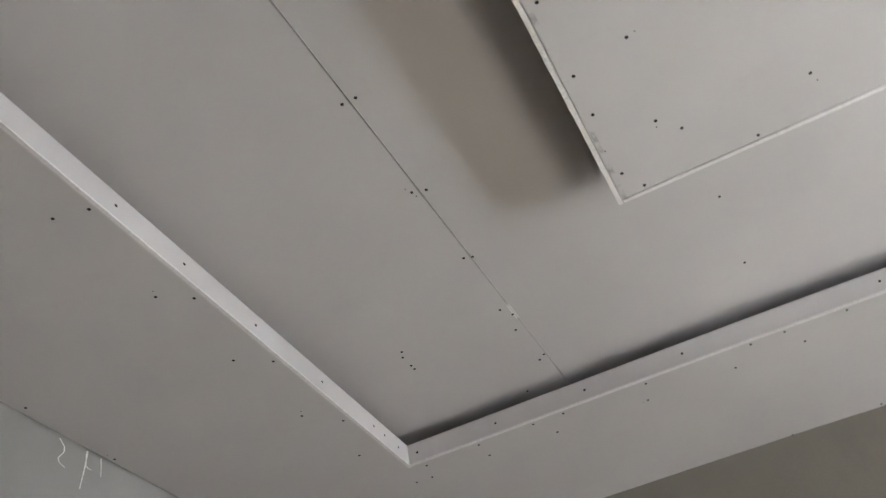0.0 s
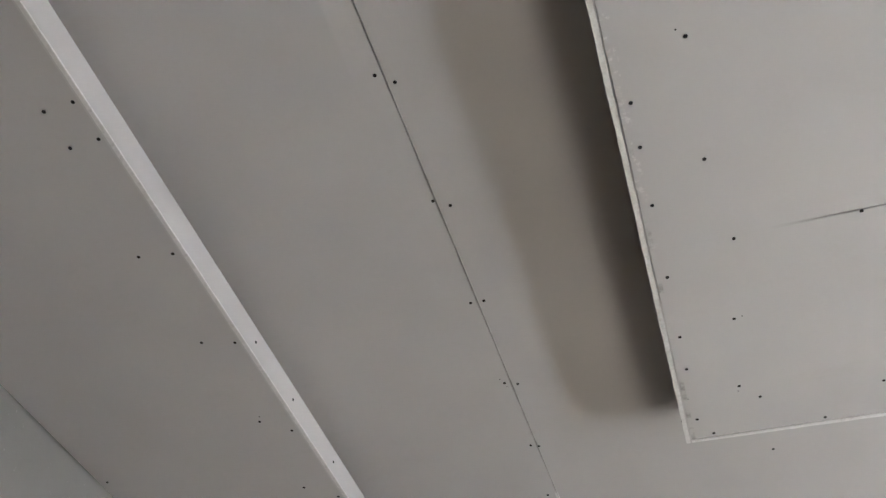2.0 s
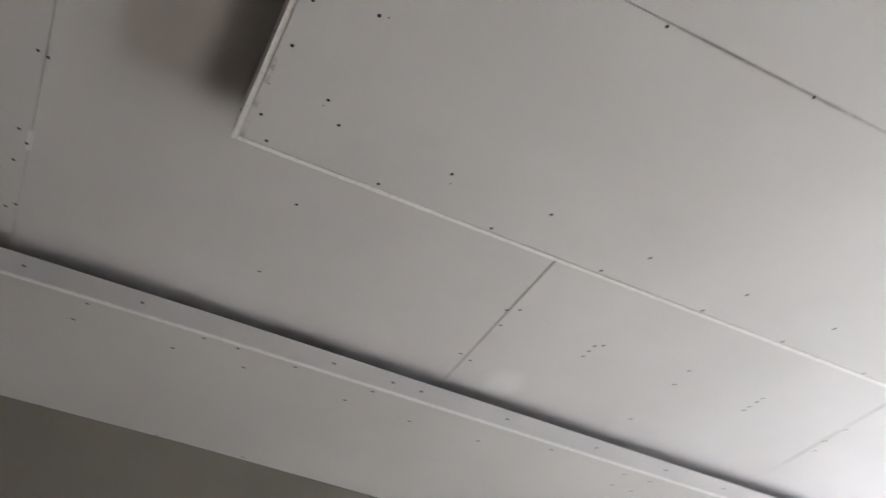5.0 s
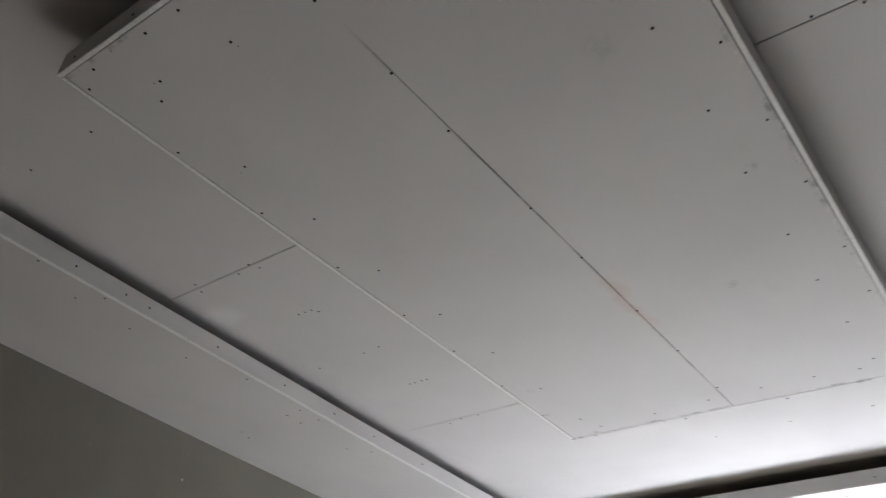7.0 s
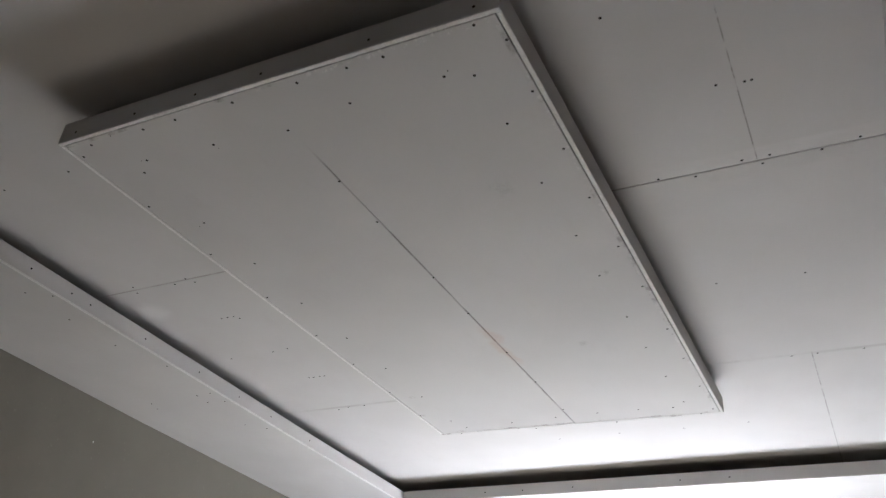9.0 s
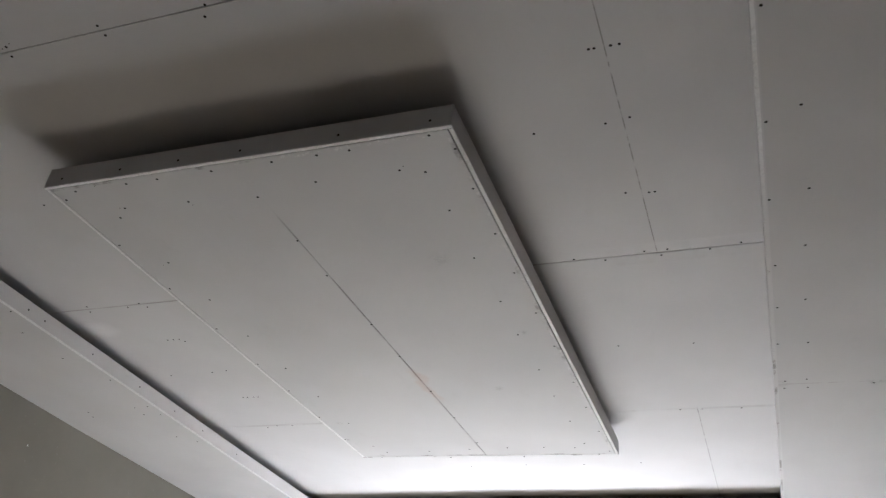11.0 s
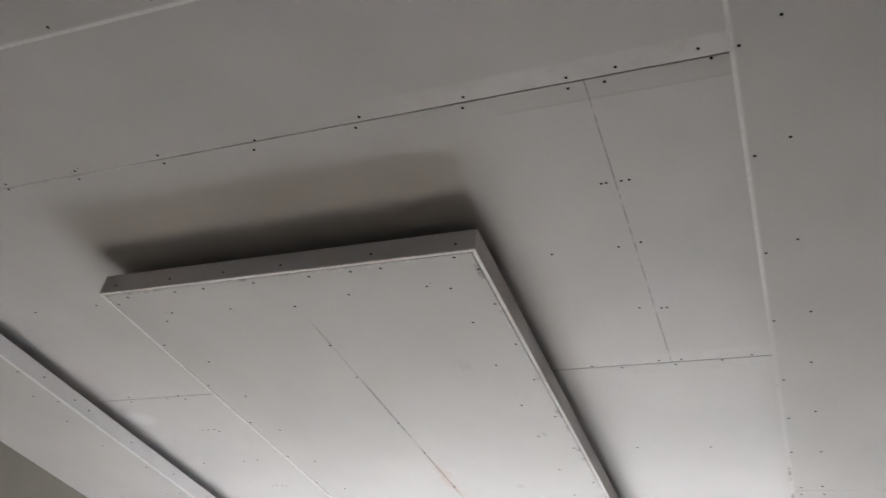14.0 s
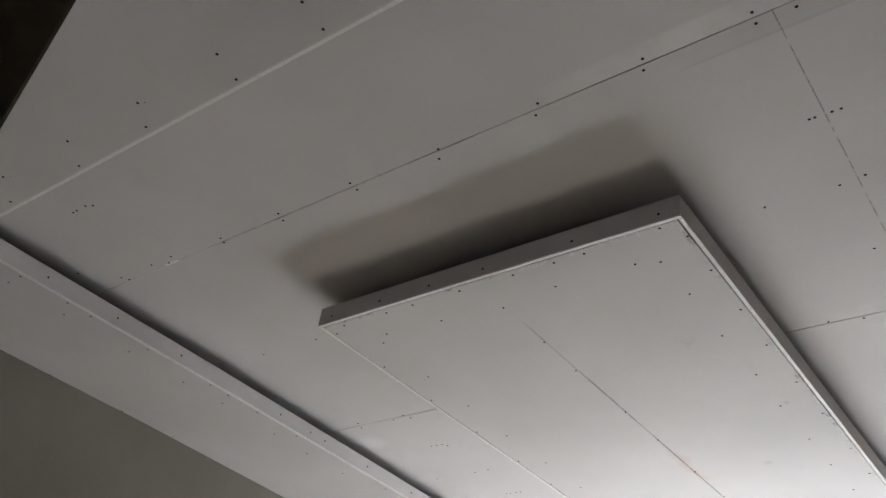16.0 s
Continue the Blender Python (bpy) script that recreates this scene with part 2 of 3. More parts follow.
core, core_worn = gypsum_core("cut_gypsum_core"), gypsum_core("rubbed_gypsum_core", 1.25)
back_paper = simple("brown_back_paper", (0.42, 0.345, 0.265), (0.50, 0.415, 0.325), 30.0, 0.9)
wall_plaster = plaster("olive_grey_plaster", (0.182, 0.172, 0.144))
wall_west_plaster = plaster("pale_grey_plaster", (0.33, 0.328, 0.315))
screw_black = simple("black_phosphate_steel", (0.003, 0.0028, 0.0025), (0.008, 0.007, 0.006), 300.0, 0.9, 0.0, 0.1)
chalk = simple("white_plaster_drip", (0.75, 0.75, 0.74), (0.85, 0.85, 0.84), 90.0, 0.9)
dark_wood = simple("dark_stained_wood", (0.10, 0.085, 0.064), (0.16, 0.135, 0.10), 40.0, 0.6)
concrete = simple("raw_concrete", (0.26, 0.25, 0.235), (0.36, 0.35, 0.33), 6.0, 0.9)
screed = simple("dusty_cement_screed", (0.125, 0.108, 0.079), (0.174, 0.152, 0.114), 2.5, 0.9)
brown_render = simple("brown_render", (0.26, 0.19, 0.13), (0.34, 0.26, 0.19), 1.5, 0.9)
earth = simple("dry_ground", (0.10, 0.094, 0.085), (0.15, 0.14, 0.128), 0.6, 0.95)
zinc = simple("zinc_steel", (0.45, 0.45, 0.45), (0.6, 0.6, 0.6), 60.0, 0.4, 0.9)
pale_stone = simple("pale_stone", (0.70, 0.69, 0.67), (0.78, 0.77, 0.75), 14.0, 0.5)
ledge_bounce = simple("pale_ledge_bounce", (0.75, 0.745, 0.735), (0.83, 0.825, 0.815), 5.0, 0.8)
white_paint = simple("white_window_paint", (0.74, 0.74, 0.72), (0.8, 0.8, 0.78), 30.0, 0.5)


# ---- building helpers ----
def add_box(bm, x0, x1, y0, y1, z0, z1, skew=None):
    """A box; skew(x, y) may shift its corners in plan."""
    vs = []
    for z in (z0, z1):
        for x, y in ((x0, y0), (x1, y0), (x1, y1), (x0, y1)):
            px, py = skew(x, y) if skew else (x, y)
            vs.append(bm.verts.new((px, py, z)))
    for f in ((3, 2, 1, 0), (4, 5, 6, 7), (0, 1, 5, 4), (1, 2, 6, 5), (2, 3, 7, 6), (3, 0, 4, 7)):
        bm.faces.new([vs[i] for i in f])


def prism(bm, outline, z0, z1):
    """An upright solid on a plan outline, counter-clockwise from above."""
    low, high = [bm.verts.new((x, y, z0)) for x, y in outline], [bm.verts.new((x, y, z1)) for x, y in outline]
    bm.faces.new(low[::-1]), bm.faces.new(high)
    for i in range(len(outline)):
        j = (i + 1) % len(outline)
        bm.faces.new((low[i], low[j], high[j], high[i]))


def part(name, bm, material, parent=None, label="", bevel=0.0):
    if bevel:
        bmesh.ops.bevel(bm, geom=list(bm.edges), offset=bevel, segments=2, affect="EDGES", profile=0.6)
    mesh = bpy.data.meshes.new(name)
    bm.to_mesh(mesh), bm.free()
    mesh.materials.append(material)
    ob = new(name, mesh)
    ob.parent = parent
    return tagged(ob, label)


def paper_back(ob, facing):
    """Gives the faces that look one way the boards' brown back paper."""
    ob.data.materials.append(back_paper)
    for face in ob.data.polygons:
        if face.normal.dot(Vector(facing)) > 0.9:
            face.material_index = 1


def structure(name, bm, material, label, category, bevel=0.0):
    return tagged(part(name, bm, material, None, label, bevel), category=category, kind="structure")


# ---- floor, walls, slab ----
bm = bmesh.new()
add_box(bm, -2.2, EAST + WALL, SOUTH - WALL, NORTH + WALL, -0.12, 0.0)
floor = structure("floor", bm, screed, "bare dusty grey cement screed floor", "floor")

bm = bmesh.new()
add_box(bm, -2.2, EAST + WALL, SOUTH - WALL, NORTH + WALL, 3.06, 3.2)
structure("slab", bm, concrete, "raw grey concrete slab above the hung ceiling", "slab")

bm = bmesh.new()
prism(bm, [*NORTH_FACE, (EAST, NORTH + WALL), (WEST, NORTH + WALL)], 0, 3.06)
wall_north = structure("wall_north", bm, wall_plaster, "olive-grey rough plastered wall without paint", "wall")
bm = bmesh.new()
add_box(bm, WEST, EAST, SOUTH - WALL, SOUTH, 0, 3.06)
structure("wall_south", bm, wall_plaster, "olive-grey rough plastered wall without paint", "wall")

DOOR_S, DOOR_N, DOOR_T = -3.03, -2.068, 2.13
bm = bmesh.new()
add_box(bm, WEST - WALL, WEST, DOOR_N, NORTH + WALL, 0, 3.06)
add_box(bm, WEST - WALL, WEST, SOUTH - WALL, DOOR_S, 0, 3.06)
add_box(bm, WEST - WALL, WEST, DOOR_S, DOOR_N, DOOR_T, 3.06)
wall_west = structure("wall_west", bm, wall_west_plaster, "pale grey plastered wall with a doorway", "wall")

bm = bmesh.new()
add_box(bm, EAST, EAST + WALL, SOUTH - WALL, WIN_S, 0, 3.06)
add_box(bm, EAST, EAST + WALL, WIN_N, NORTH + WALL, 0, 3.06)
add_box(bm, EAST, EAST + WALL, WIN_S, WIN_N, 0, WIN_B)
add_box(bm, EAST, EAST + WALL, WIN_S, WIN_N, WIN_T, 3.06)
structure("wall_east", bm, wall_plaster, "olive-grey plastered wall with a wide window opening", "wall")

bm = bmesh.new()
add_box(bm, -2.2, -2.2 + WALL, SOUTH - WALL, NORTH + WALL, 0, 3.06)
add_box(bm, -2.2 + WALL, WEST - WALL, NORTH, NORTH + WALL, 0, 3.06)
add_box(bm, -2.2 + WALL, WEST - WALL, SOUTH - WALL, SOUTH, 0, 3.06)
structure("wall_hall", bm, wall_plaster, "plain plastered walls that close the hall", "wall")

bm = bmesh.new()
add_box(bm, EAST + WALL, 400, -400, 400, -0.5, -0.3)
structure("ground", bm, earth, "bare dry ground outside the window", "ground")

# unseen ledge under the window, added to bounce sunlight up at the ceiling
bm = bmesh.new()
add_box(bm, EAST + WALL + 0.002, EAST + WALL + 1.0, -3.6, 1.2, -0.3, 0.80)
structure("ledge", bm, ledge_bounce, "unseen pale ledge added below the window to bounce sunlight inside", "ledge")


def drip(points, width):
    """A run of white plaster down the west wall, flat and tapering, through points (y, z)."""
    bm = bmesh.new()
    path = []
    for (ya, za), (yb, zb) in zip(points, points[1:]):
        path += [(ya + (yb - ya) * i / 6, za + (zb - za) * i / 6) for i in range(6)]
    path.append(points[-1])
    rows = []
    for i, (y, z) in enumerate(path):
        w = width * (1.0 - 0.6 * i / len(path)) * random.uniform(0.6, 1.2)
        rows.append([bm.verts.new((WEST + dx, y + dy, z)) for dx, dy in ((0.0, -w), (0.0016, -w * 0.4), (0.0016, w * 0.4), (0.0, w))])
    for a, b in zip(rows, rows[1:]):
        for i in range(3):
            bm.faces.new((a[i], a[i + 1], b[i + 1], b[i]))
        bm.faces.new((a[3], a[0], b[0], b[3]))
    bm.faces.new(rows[0][::-1]), bm.faces.new(rows[-1])
    bmesh.ops.recalc_face_normals(bm, faces=bm.faces)
    part("plaster_drip", bm, chalk, wall_west, "white plaster run")


drip([(-0.708, 2.743), (-0.690, 2.728), (-0.688, 2.715), (-0.702, 2.692), (-0.697, 2.682), (-0.678, 2.676)], 0.0022)
drip([(-0.618, 2.748), (-0.617, 2.71), (-0.619, 2.68), (-0.622, 2.642)], 0.0034)
drip([(-0.614, 2.708), (-0.605, 2.703), (-0.596, 2.704)], 0.0028)
drip([(-0.571, 2.748), (-0.566, 2.72), (-0.563, 2.699)], 0.0020)

# a fleck of plaster left on the north wall
bm = bmesh.new()
bmesh.ops.create_icosphere(bm, subdivisions=1, radius=0.004, matrix=Matrix.Translation((2.357, float(np.interp(2.357, *zip(*NORTH_FACE))), 2.569)) @ Matrix.Diagonal((0.6, 0.35, 1.6, 1.0)))
part("plaster_fleck", bm, chalk, wall_north, "white plaster fleck")

# unseen wall, added only to keep low skylight out of the window
bm = bmesh.new()
add_box(bm, 22.0, 22.4, -45, 45, -0.3, 3.2)
structure("wall_sky_block", bm, brown_render, "unseen plain brown wall added outside to block the low sky", "wall")

# door lining: two jambs and a head, dark wood
door = tagged(new("door_1"), "doorway lined with dark-stained wood", "door", kind="structure")
LINING = 0.04
for y0, y1, z0, z1, name in ((DOOR_N - LINING, DOOR_N - 0.002, 0.0, DOOR_T - LINING, "jamb"), (DOOR_S + 0.002, DOOR_S + LINING, 0.0, DOOR_T - LINING, "jamb"),
                             (DOOR_S + 0.002, DOOR_N - 0.002, DOOR_T - LINING, DOOR_T - 0.002, "head")):
    bm = bmesh.new()
    add_box(bm, WEST - WALL - 0.008, WEST + 0.049, y0, y1, z0, z1)
    part(name, bm, dark_wood, door, bevel=0.002)

# window frame in the east wall
win = tagged(new("window_1"), "wide white-framed window letting in daylight", "window", kind="structure")
for y0, y1, z0, z1 in ((WIN_S, WIN_S + 0.05, WIN_B, WIN_T), (WIN_N - 0.05, WIN_N, WIN_B, WIN_T),
                       (WIN_S + 0.05, WIN_N - 0.05, WIN_B + 0.021, WIN_B + 0.05), (WIN_S + 0.05, WIN_N - 0.05, WIN_T - 0.05, WIN_T)):
    bm = bmesh.new()
    add_box(bm, EAST + 0.08, EAST + 0.13, y0, y1, z0, z1)
    part("window_frame", bm, white_paint, win)
# this sill is unseen; its pale top is added to throw sunlight upward
bm = bmesh.new()
add_box(bm, EAST - 0.02, EAST + WALL + 0.05, WIN_S + 0.002, WIN_N - 0.002, WIN_B - 0.0, WIN_B + 0.02)
part("bounce_sill", bm, pale_stone, win, "unseen pale stone sill added to bounce sunlight upward", bevel=0.003)

# ---- upper ceiling: boards on hangers, joints left open ----
def seam(base, slope):
    return lambda y: base + slope * y


S1, S2, S3 = seam(0.4965, 0.001), seam(1.710, 0.016), seam(2.958, 0.030)


def board(bm, left, right, y0, y1, gl, gr):
    prism(bm, [(left(y0) + gl(y0), y0), (right(y0) - gr(y0), y0), (right(y1) - gr(y1), y1), (left(y1) + gl(y1), y1)], TRAY, TRAY + BOARD)


bm = bmesh.new()
edge_w, edge_e = seam(WEST, 0), seam(EAST, 0)
for left, right, cuts, gl, gr in ((edge_w, S1, (), seam(0, 0), seam(0.0006, -0.0004)), (S1, S2, (-2.204,), seam(0.0005, -0.0004), seam(0.0007, -0.0005)), (S2, S3, (), seam(0.0007, -0.0005), seam(0.0006, 0)), (S3, edge_e, (-2.204,), seam(0.0006, 0), seam(0, 0))):
    ys = (SOUTH, *cuts, NORTH)
    for y0, y1 in zip(ys, ys[1:]):
        board(bm, left, right, y0, y1, gl, gr)
ceiling = structure("ceiling", bm, board_tray, "grey-white gypsum board ceiling with open joints and screws", "ceiling", 0.0006)


# ---- dropped border round the room ----
def strip_points(t=0.0):
    """The border's inner outline, drawn in by t."""
    north = [(x, y - t) for x, y in LIP_N]
    north[0], north[-1] = (LIP_W[0] + t, LIP_N[0][1] - t), (LIP_E[0] - t, LIP_N[-1][1] - t)
    return [(LIP_W[1] + t, LIP_S + t), (LIP_E[1] - t, LIP_S + t), *north[::-1]]


inner = strip_points(-BOARD)
sw, se, north_pts, = inner[0], inner[1], inner[2:]
bm = bmesh.new()
prism(bm, [(WEST + 0.008, SOUTH), (EAST, SOUTH), se, sw], BORDER, BORDER + BOARD)
prism(bm, [(EAST, SOUTH), (EAST, NORTH_FACE[-1][1] - 0.001), north_pts[0], se], BORDER, BORDER + BOARD)
prism(bm, [(max(x, WEST + 0.008), y - 0.001) for x, y in NORTH_FACE[::-1]] + north_pts[::-1], BORDER, BORDER + BOARD)
prism(bm, [(WEST + 0.008, NORTH_FACE[0][1] - 0.001), (WEST + 0.008, SOUTH), sw, north_pts[-1]], BORDER, BORDER + BOARD)
border = structure("ceiling_border", bm, board_border, "dropped gypsum board border round the room's ceiling", "ceiling")
paper_back(border, (0, 0, 1))


def upstand(name, points, inward, z0, parent=None, rough=0.0004, edge=core, thick=0.0085):
    """A strip of board on edge along points, its thickness to the side given, with the white cut arris of its seen side as a part."""
    bm, low = bmesh.new(), bmesh.new()
    shown = (0.0, thick) if parent else (BOARD - thick, BOARD)
    rest = (thick + 0.0027, BOARD) if parent else (0.0, BOARD - thick)
    pieces = [(bm, z0 + 0.004, z0 + UPSTAND, (0.0, BOARD), 0.0), (low, z0 - 0.0004, z0 + 0.0036, shown, rough)]
    if rest[1] > rest[0] + 0.001:
        pieces.append((bm, z0, z0 + 0.004, rest, 0.0))
    for target, za, zb, (d0, d1), crumble in pieces:
        line = []
        for (xa, ya), (xb, yb) in zip(points, points[1:]):
            n = max(1, int(math.hypot(xb - xa, yb - ya) / (0.014 if crumble else 9)))
            line += [(xa + (xb - xa) * i / n, ya + (yb - ya) * i / n) for i in range(n)]
        line.append(points[-1])
        sides = []
        for d in (d0, d1):
            wobble = [random.uniform(-crumble, crumble * 1.3) for _ in line]
            sides.append([(x + inward[0] * (d + w), y + inward[1] * (d + w)) for (x, y), w in zip(line, wobble)])
        far, near = sides
        for (a, b), (c, d) in zip(zip(far, far[1:]), zip(near, near[1:])):
            quad = [a, b, d, c]
            area = sum(p[0] * q[1] - q[0] * p[1] for p, q in zip(quad, quad[1:] + quad[:1]))
            prism(target, quad if area > 0 else quad[::-1], za, zb)
        bmesh.ops.remove_doubles(target, verts=target.verts, dist=1e-5)
    strip = part(name, bm, board_strip, parent)
    side = 1 if parent else -1
    paper_back(strip, (side * inward[0], side * inward[1], 0))
    part("cut_edge", low, edge, strip, "crumbling white cut gypsum edge")
    return strip


outer = strip_points(-BOARD)
for a, b, way in ((outer[-1], outer[0], (1, 0)), (outer[0], outer[1], (0, 1)), (outer[1], outer[2], (-1, 0))):
    tagged(upstand("trim", [a, b], way, BORDER, edge=core_worn if way == (0, 1) else core), "upright gypsum board strip edging the dropped border", "trim", kind="structure")
tagged(upstand("trim", [(x + (BOARD if i == 0 else -BOARD if i == len(outer) - 3 else 0), y) for i, (x, y) in enumerate(outer[:1:-1])], (0, -1), BORDER),
       "upright gypsum board strip edging the dropped border", "trim", kind="structure")

# ---- hung panel in the middle ----
panel = tagged(new("suspended_panel"), "rectangular dropped panel of two gypsum boards hung under the ceiling", "hung panel")


def p_north(x):
    return P_NW + (P_NE - P_NW) * (x - P_W) / (P_E - P_W)


MID = -1.240
xa, xb = P_W + BOARD, P_E - BOARD
for outline in ([(xa + 0.0012, P_S + BOARD + 0.0016), (xb - 0.0006, P_S + BOARD + 0.0008), (xb - 0.0008, MID - 0.0013), (1.22, MID - 0.0011), (1.12, MID), (xa + 0.0004, MID)],
                [(xa + 0.0004, MID), (1.12, MID), (1.22, MID + 0.0011), (xb - 0.0008, MID + 0.0013), (xb, p_north(xb) - BOARD), (xa, p_north(xa) - BOARD)]):
    bm = bmesh.new()
    prism(bm, outline, PANEL, PANEL + BOARD)
    part("board", bm, board_panel, panel, bevel=0.0003)
for points, way in (([(P_W, P_NW), (P_W, P_S)], (1, 0)), ([(P_W + BOARD, P_S), (P_E - BOARD, P_S)], (0, 1)),
                    ([(P_E, P_S), (P_E, P_NE)], (-1, 0)), ([(P_E - BOARD, p_north(xb)), (P_W + BOARD, p_north(xa))], (0, -1))):
    upstand("side_strip", points, way, PANEL, panel, 0.0006, core_worn if way == (-1, 0) else core, 0.0123 if way == (-1, 0) else 0.0098)
for y in (-1.62, -1.24, -0.86):
    bm = bmesh.new()
    add_box(bm, P_W + 0.3, P_E - 0.3, y - 0.03, y + 0.03, PANEL + BOARD, TRAY - 0.001)
    part("furring_channel", bm, zinc, panel)

# ---- screws: dished black heads, a little proud of the paper ----
def screw_mesh():
    bm = bmesh.new()
    rings = [[bm.verts.new((r * math.cos(a), r * math.sin(a), z)) for a in [math.tau * i / 10 for i in range(10)]]
             for r, z in ((0.0038, 0.0006), (0.0036, -0.0005), (0.0028, -0.0009), (0.0013, -0.0006))]
    for a, b in zip(rings, rings[1:]):
        for i in range(10):
            bm.faces.new((a[i], b[i], b[(i + 1) % 10], a[(i + 1) % 10]))
    bm.faces.new(rings[-1])
    bmesh.ops.recalc_face_normals(bm, faces=bm.faces)
    mesh = bpy.data.meshes.new("screw")
    bm.to_mesh(mesh), bm.free()
    mesh.materials.append(screw_black)
    return mesh


SCREW = screw_mesh()


def screws(parent, spots, place):
    for spot in spots:
        ob = new("screw", SCREW)
        ob.parent, ob.matrix_basis = parent, place(*spot)


def under(z):
    return lambda x, y: pose(x, y, z)


screws(panel, [(0.89, -1.781), (0.90, -1.568), (0.90, -1.349), (0.90, -1.168), (0.90, -1.478), (0.90, -0.719), (0.90, -0.996), (0.90, -0.894), (0.93, -0.660), (0.95, -1.826), (1.00, -1.661), (1.00, -0.811), (1.00, -1.424), (1.01, -1.021), (1.02, -1.723)], under(PANEL))
screws(panel, [(1.03, -1.232), (1.04, -0.764), (1.11, -1.819), (1.17, -0.657), (1.19, -1.727), (1.25, -1.236), (1.29, -0.753), (1.32, -1.815), (1.43, -1.719), (1.44, -0.651), (1.45, -1.232), (1.53, -1.810), (1.53, -0.749), (1.69, -1.721), (1.73, -0.647), (1.78, -1.811)], under(PANEL))
screws(panel, [(1.78, -1.238), (1.80, -0.736), (1.92, -1.714), (2.02, -1.814), (2.03, -0.641), (2.03, -1.239), (2.08, -0.738), (2.20, -1.716), (2.29, -0.636), (2.32, -1.815), (2.35, -1.242), (2.36, -0.738), (2.44, -1.714), (2.56, -1.812), (2.58, -0.630), (2.63, -1.243)], under(PANEL))
screws(panel, [(2.66, -0.735), (2.70, -1.718), (2.82, -1.813), (2.86, -0.624), (2.93, -1.247), (2.95, -0.727), (2.96, -1.723), (3.00, -1.536), (3.00, -1.368), (3.01, -1.671), (3.01, -1.185), (3.03, -0.981), (3.04, -0.761), (3.06, -1.814), (3.10, -1.760), (3.11, -0.703)], under(PANEL))
screws(panel, [(3.12, -1.414), (3.12, -1.057)], under(PANEL))
screws(ceiling, [(0.477, -2.275), (0.17, -0.311), (0.17, -0.246), (0.17, -0.265), (0.18, -0.334), (0.38, 0.056), (0.47, -0.231), (0.47, -2.440), (0.47, -0.065), (0.47, -0.333), (0.48, -1.938), (0.48, -0.563), (0.48, -0.817), (0.48, -1.679), (0.48, -2.170), (0.48, -1.095), (0.49, -1.385)], under(TRAY))
screws(ceiling, [(0.49, -0.296), (0.49, -0.082), (0.50, -2.462), (0.50, -0.555), (0.51, -1.926), (0.51, -2.167), (0.51, -1.094), (0.51, -2.245), (0.51, -1.656), (0.51, -0.806), (0.52, -1.365), (0.82, -2.182), (0.82, -2.218), (0.82, -2.170), (0.82, -2.237), (1.06, -2.221)], under(TRAY))
screws(ceiling, [(1.07, -0.396), (1.07, -2.161), (1.07, -1.982), (1.07, -0.120), (1.36, -2.162), (1.37, -2.223), (1.37, -2.238), (1.66, -2.235), (1.66, -2.441), (1.66, -2.168), (1.67, -1.954), (1.68, -2.354), (1.69, -2.047), (1.69, -2.214), (1.69, -0.043), (1.70, -0.283)], under(TRAY))
screws(ceiling, [(1.72, -0.216), (1.73, -0.300), (1.73, -0.026), (2.00, -0.200), (2.00, -0.229), (2.00, -0.258), (2.02, -0.272), (2.28, -1.986), (2.29, -2.248), (2.31, -0.287), (2.32, -0.208), (2.33, 0.018), (2.60, -0.276), (2.60, -0.219), (2.60, -0.196), (2.60, -0.252)], under(TRAY))
screws(ceiling, [(2.90, -2.375), (2.90, -2.222), (2.90, -2.135), (2.96, -0.175), (2.96, -0.261), (2.98, -0.109), (3.56, -1.876), (3.58, -1.592), (3.58, -1.294), (3.60, -0.992)], under(TRAY))
screws(border, [(-0.58, -0.545), (-0.57, -0.844), (-0.09, -0.406), (-0.08, -0.142), (-0.08, -0.698), (-0.07, -0.971), (-0.07, -1.249), (-0.07, -1.501), (-0.05, -1.836), (-0.05, -1.759), (-0.03, 0.101), (-0.02, -0.319), (-0.01, -0.639), (-0.01, -0.921), (0.00, -1.490), (-0.00, -1.230)], under(BORDER))
screws(border, [(0.01, -1.761), (0.01, -1.838), (0.02, 0.104), (0.04, 0.034), (0.21, 0.105), (0.21, 0.032), (0.33, -2.591), (0.38, 0.034), (0.38, -2.517), (0.42, 0.119), (0.47, 0.038), (0.63, -2.590), (0.67, -2.520), (0.67, 0.619), (0.69, 0.132), (0.71, 0.048)], under(BORDER))
screws(border, [(0.94, 0.137), (0.96, -2.588), (1.00, -2.518), (1.00, 0.054), (1.01, 0.630), (1.09, 0.056), (1.13, 0.136), (1.25, 0.066), (1.26, -2.605), (1.28, 0.635), (1.29, -2.516), (1.43, 0.158), (1.48, 0.079), (1.51, -2.597), (1.60, -2.522), (1.64, 0.175)], under(BORDER))
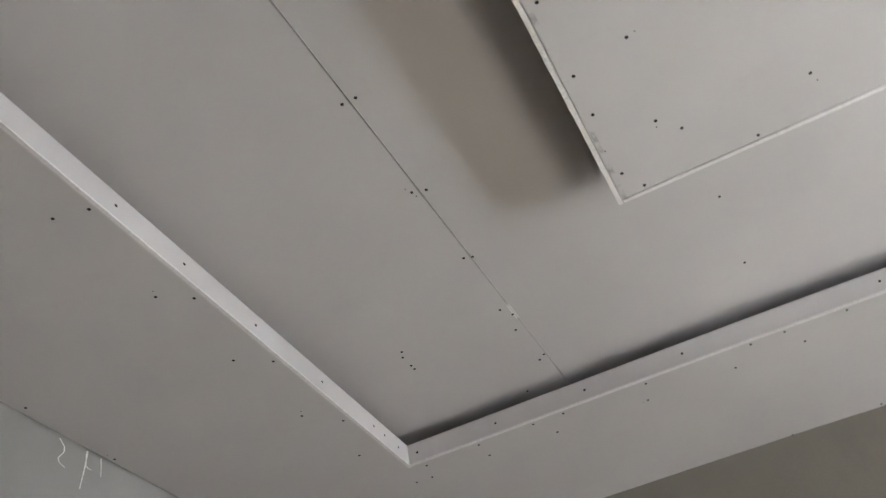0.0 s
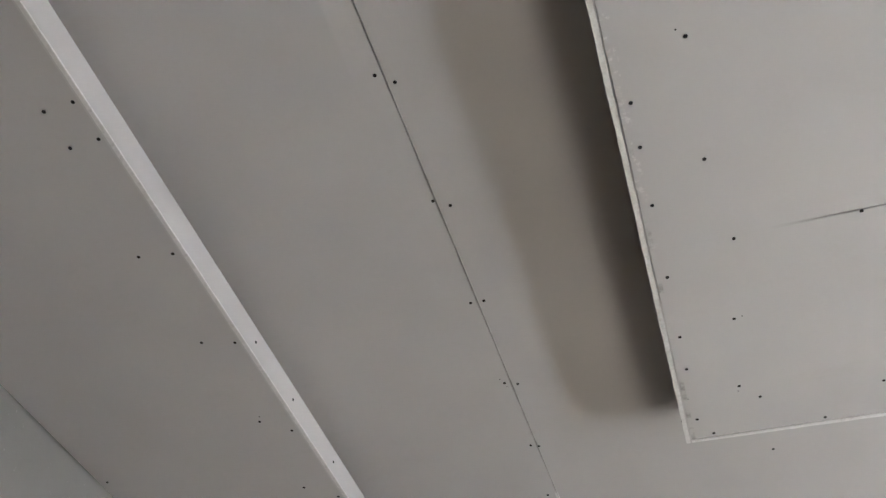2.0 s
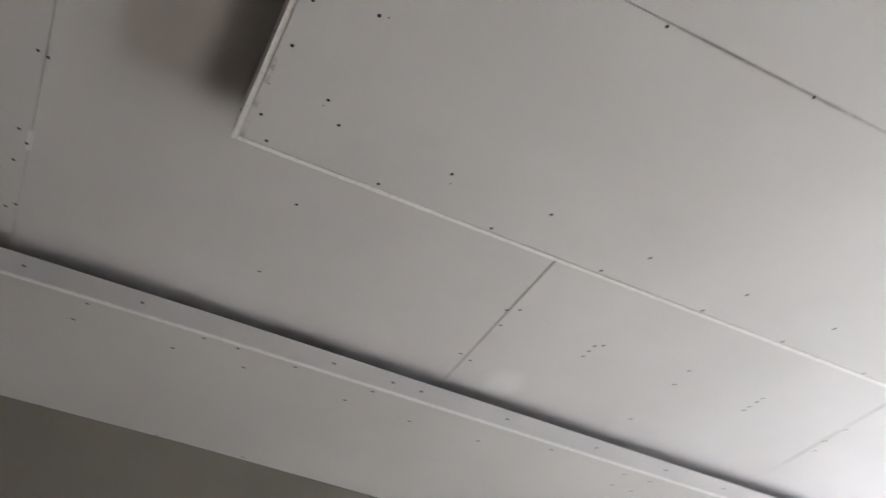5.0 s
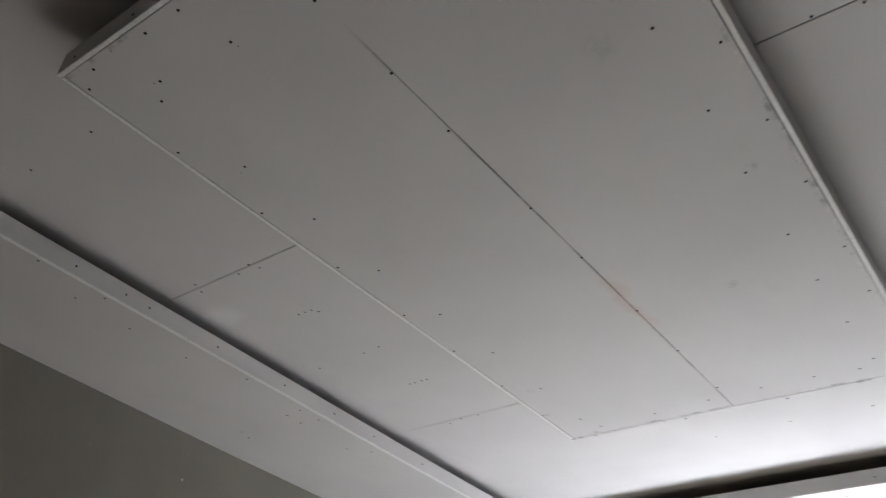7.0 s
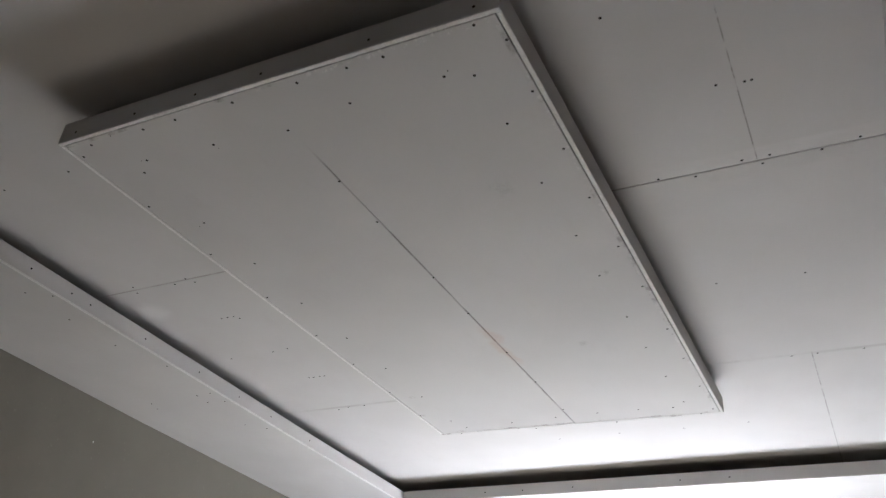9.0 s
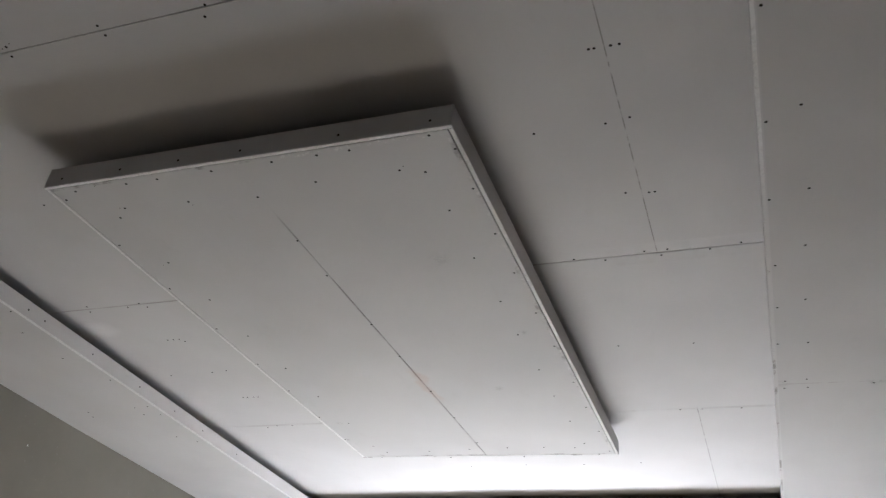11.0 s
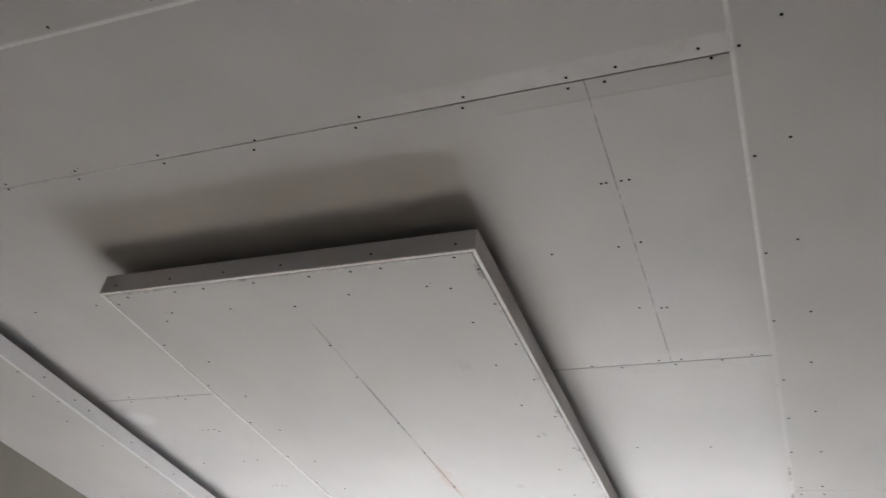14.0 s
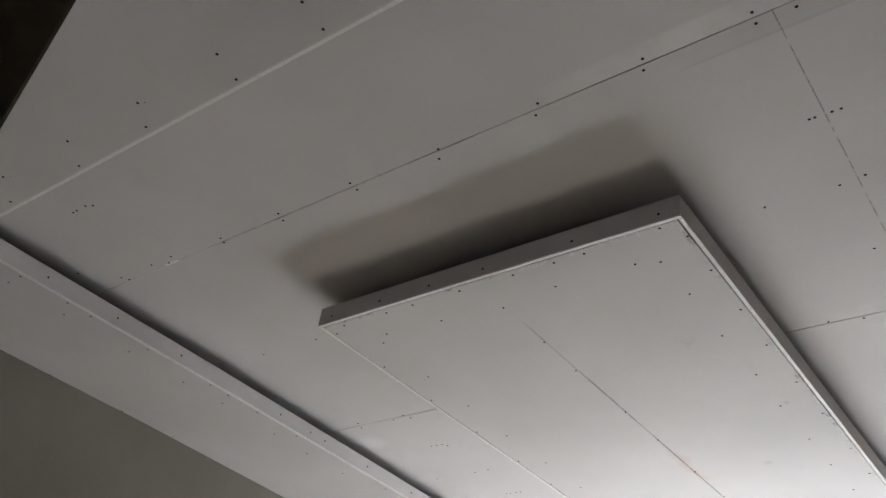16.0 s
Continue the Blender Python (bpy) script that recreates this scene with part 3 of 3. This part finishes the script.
screws(border, [(1.80, -2.598), (1.84, -2.522), (1.87, 0.180), (2.08, -2.606), (2.08, -2.518), (2.09, 0.118), (2.11, 0.719), (2.38, 0.142), (2.39, 0.222), (2.41, -2.811), (2.42, 0.513), (2.42, 0.756), (2.47, 0.229), (2.48, 0.535), (2.48, 0.143), (2.49, 0.753)], under(BORDER))
screws(border, [(2.76, 0.250), (2.83, 0.176), (2.37, -2.535), (2.36, -2.603), (2.43, -2.532), (2.43, -2.607), (4.17, -1.031), (4.09, -1.019), (4.16, -1.319), (4.08, -1.302), (4.15, -1.732), (4.12, -0.677)], under(BORDER))
screws(panel, [(y, z) for y in (-1.79, -1.55, -1.27, -1.08, -0.89, -0.69) for z in (PANEL + 0.024,)], lambda y, z: pose(P_W, y, z, 0, 90, 0))
TRIM = [ob for ob in scene.objects if ob.name.startswith('trim')]
screws(TRIM[3], [(x, BORDER + 0.032) for x in (0.03, 0.28, 0.55, 0.83, 1.35, 1.53, 1.62, 1.91, 2.24, 2.52, 2.77, 3.11)], lambda x, z: pose(x, float(np.interp(x, [p[0] for p in LIP_N], [p[1] for p in LIP_N])), z, -90, 0, 0))
screws(TRIM[0], [(y, BORDER + 0.032) for y in (-1.19, -0.99, -0.74, -0.46, -0.20, -0.14, -0.06)], lambda y, z: pose(LIP_W[0] + (LIP_W[1] - LIP_W[0]) * y / -2.5, y, z, 0, -90, 0))
screws(TRIM[2], [(y, BORDER + 0.03) for y in (-0.37, -0.60, -0.89, -1.46, -1.70)], lambda y, z: pose(LIP_E[0] + (LIP_E[1] - LIP_E[0]) * (0.170 - y) / 2.670, y, z, 0, 90, 0))


# missed screw holes beside some of the heads
HOLE = SCREW.copy()
HOLE.name = "screw_hole"
HOLE.transform(Matrix.Diagonal((0.42, 0.42, 0.5, 1.0)))


def holes(parent, spots, place):
    for spot in spots:
        ob = new("screw_hole", HOLE)
        ob.parent, ob.matrix_basis = parent, place(*spot)


holes(panel, [(0.89, -0.795), (1.026, -1.025), (1.30, -0.728), (0.987, -1.676), (0.997, -0.795)], under(PANEL))
holes(ceiling, [(0.483, -0.802), (0.473, -0.833)], under(TRAY))
holes(border, [(-0.08, -0.425), (0.676, 0.135), (-0.062, -0.988), (-0.58, -0.571)], under(BORDER))
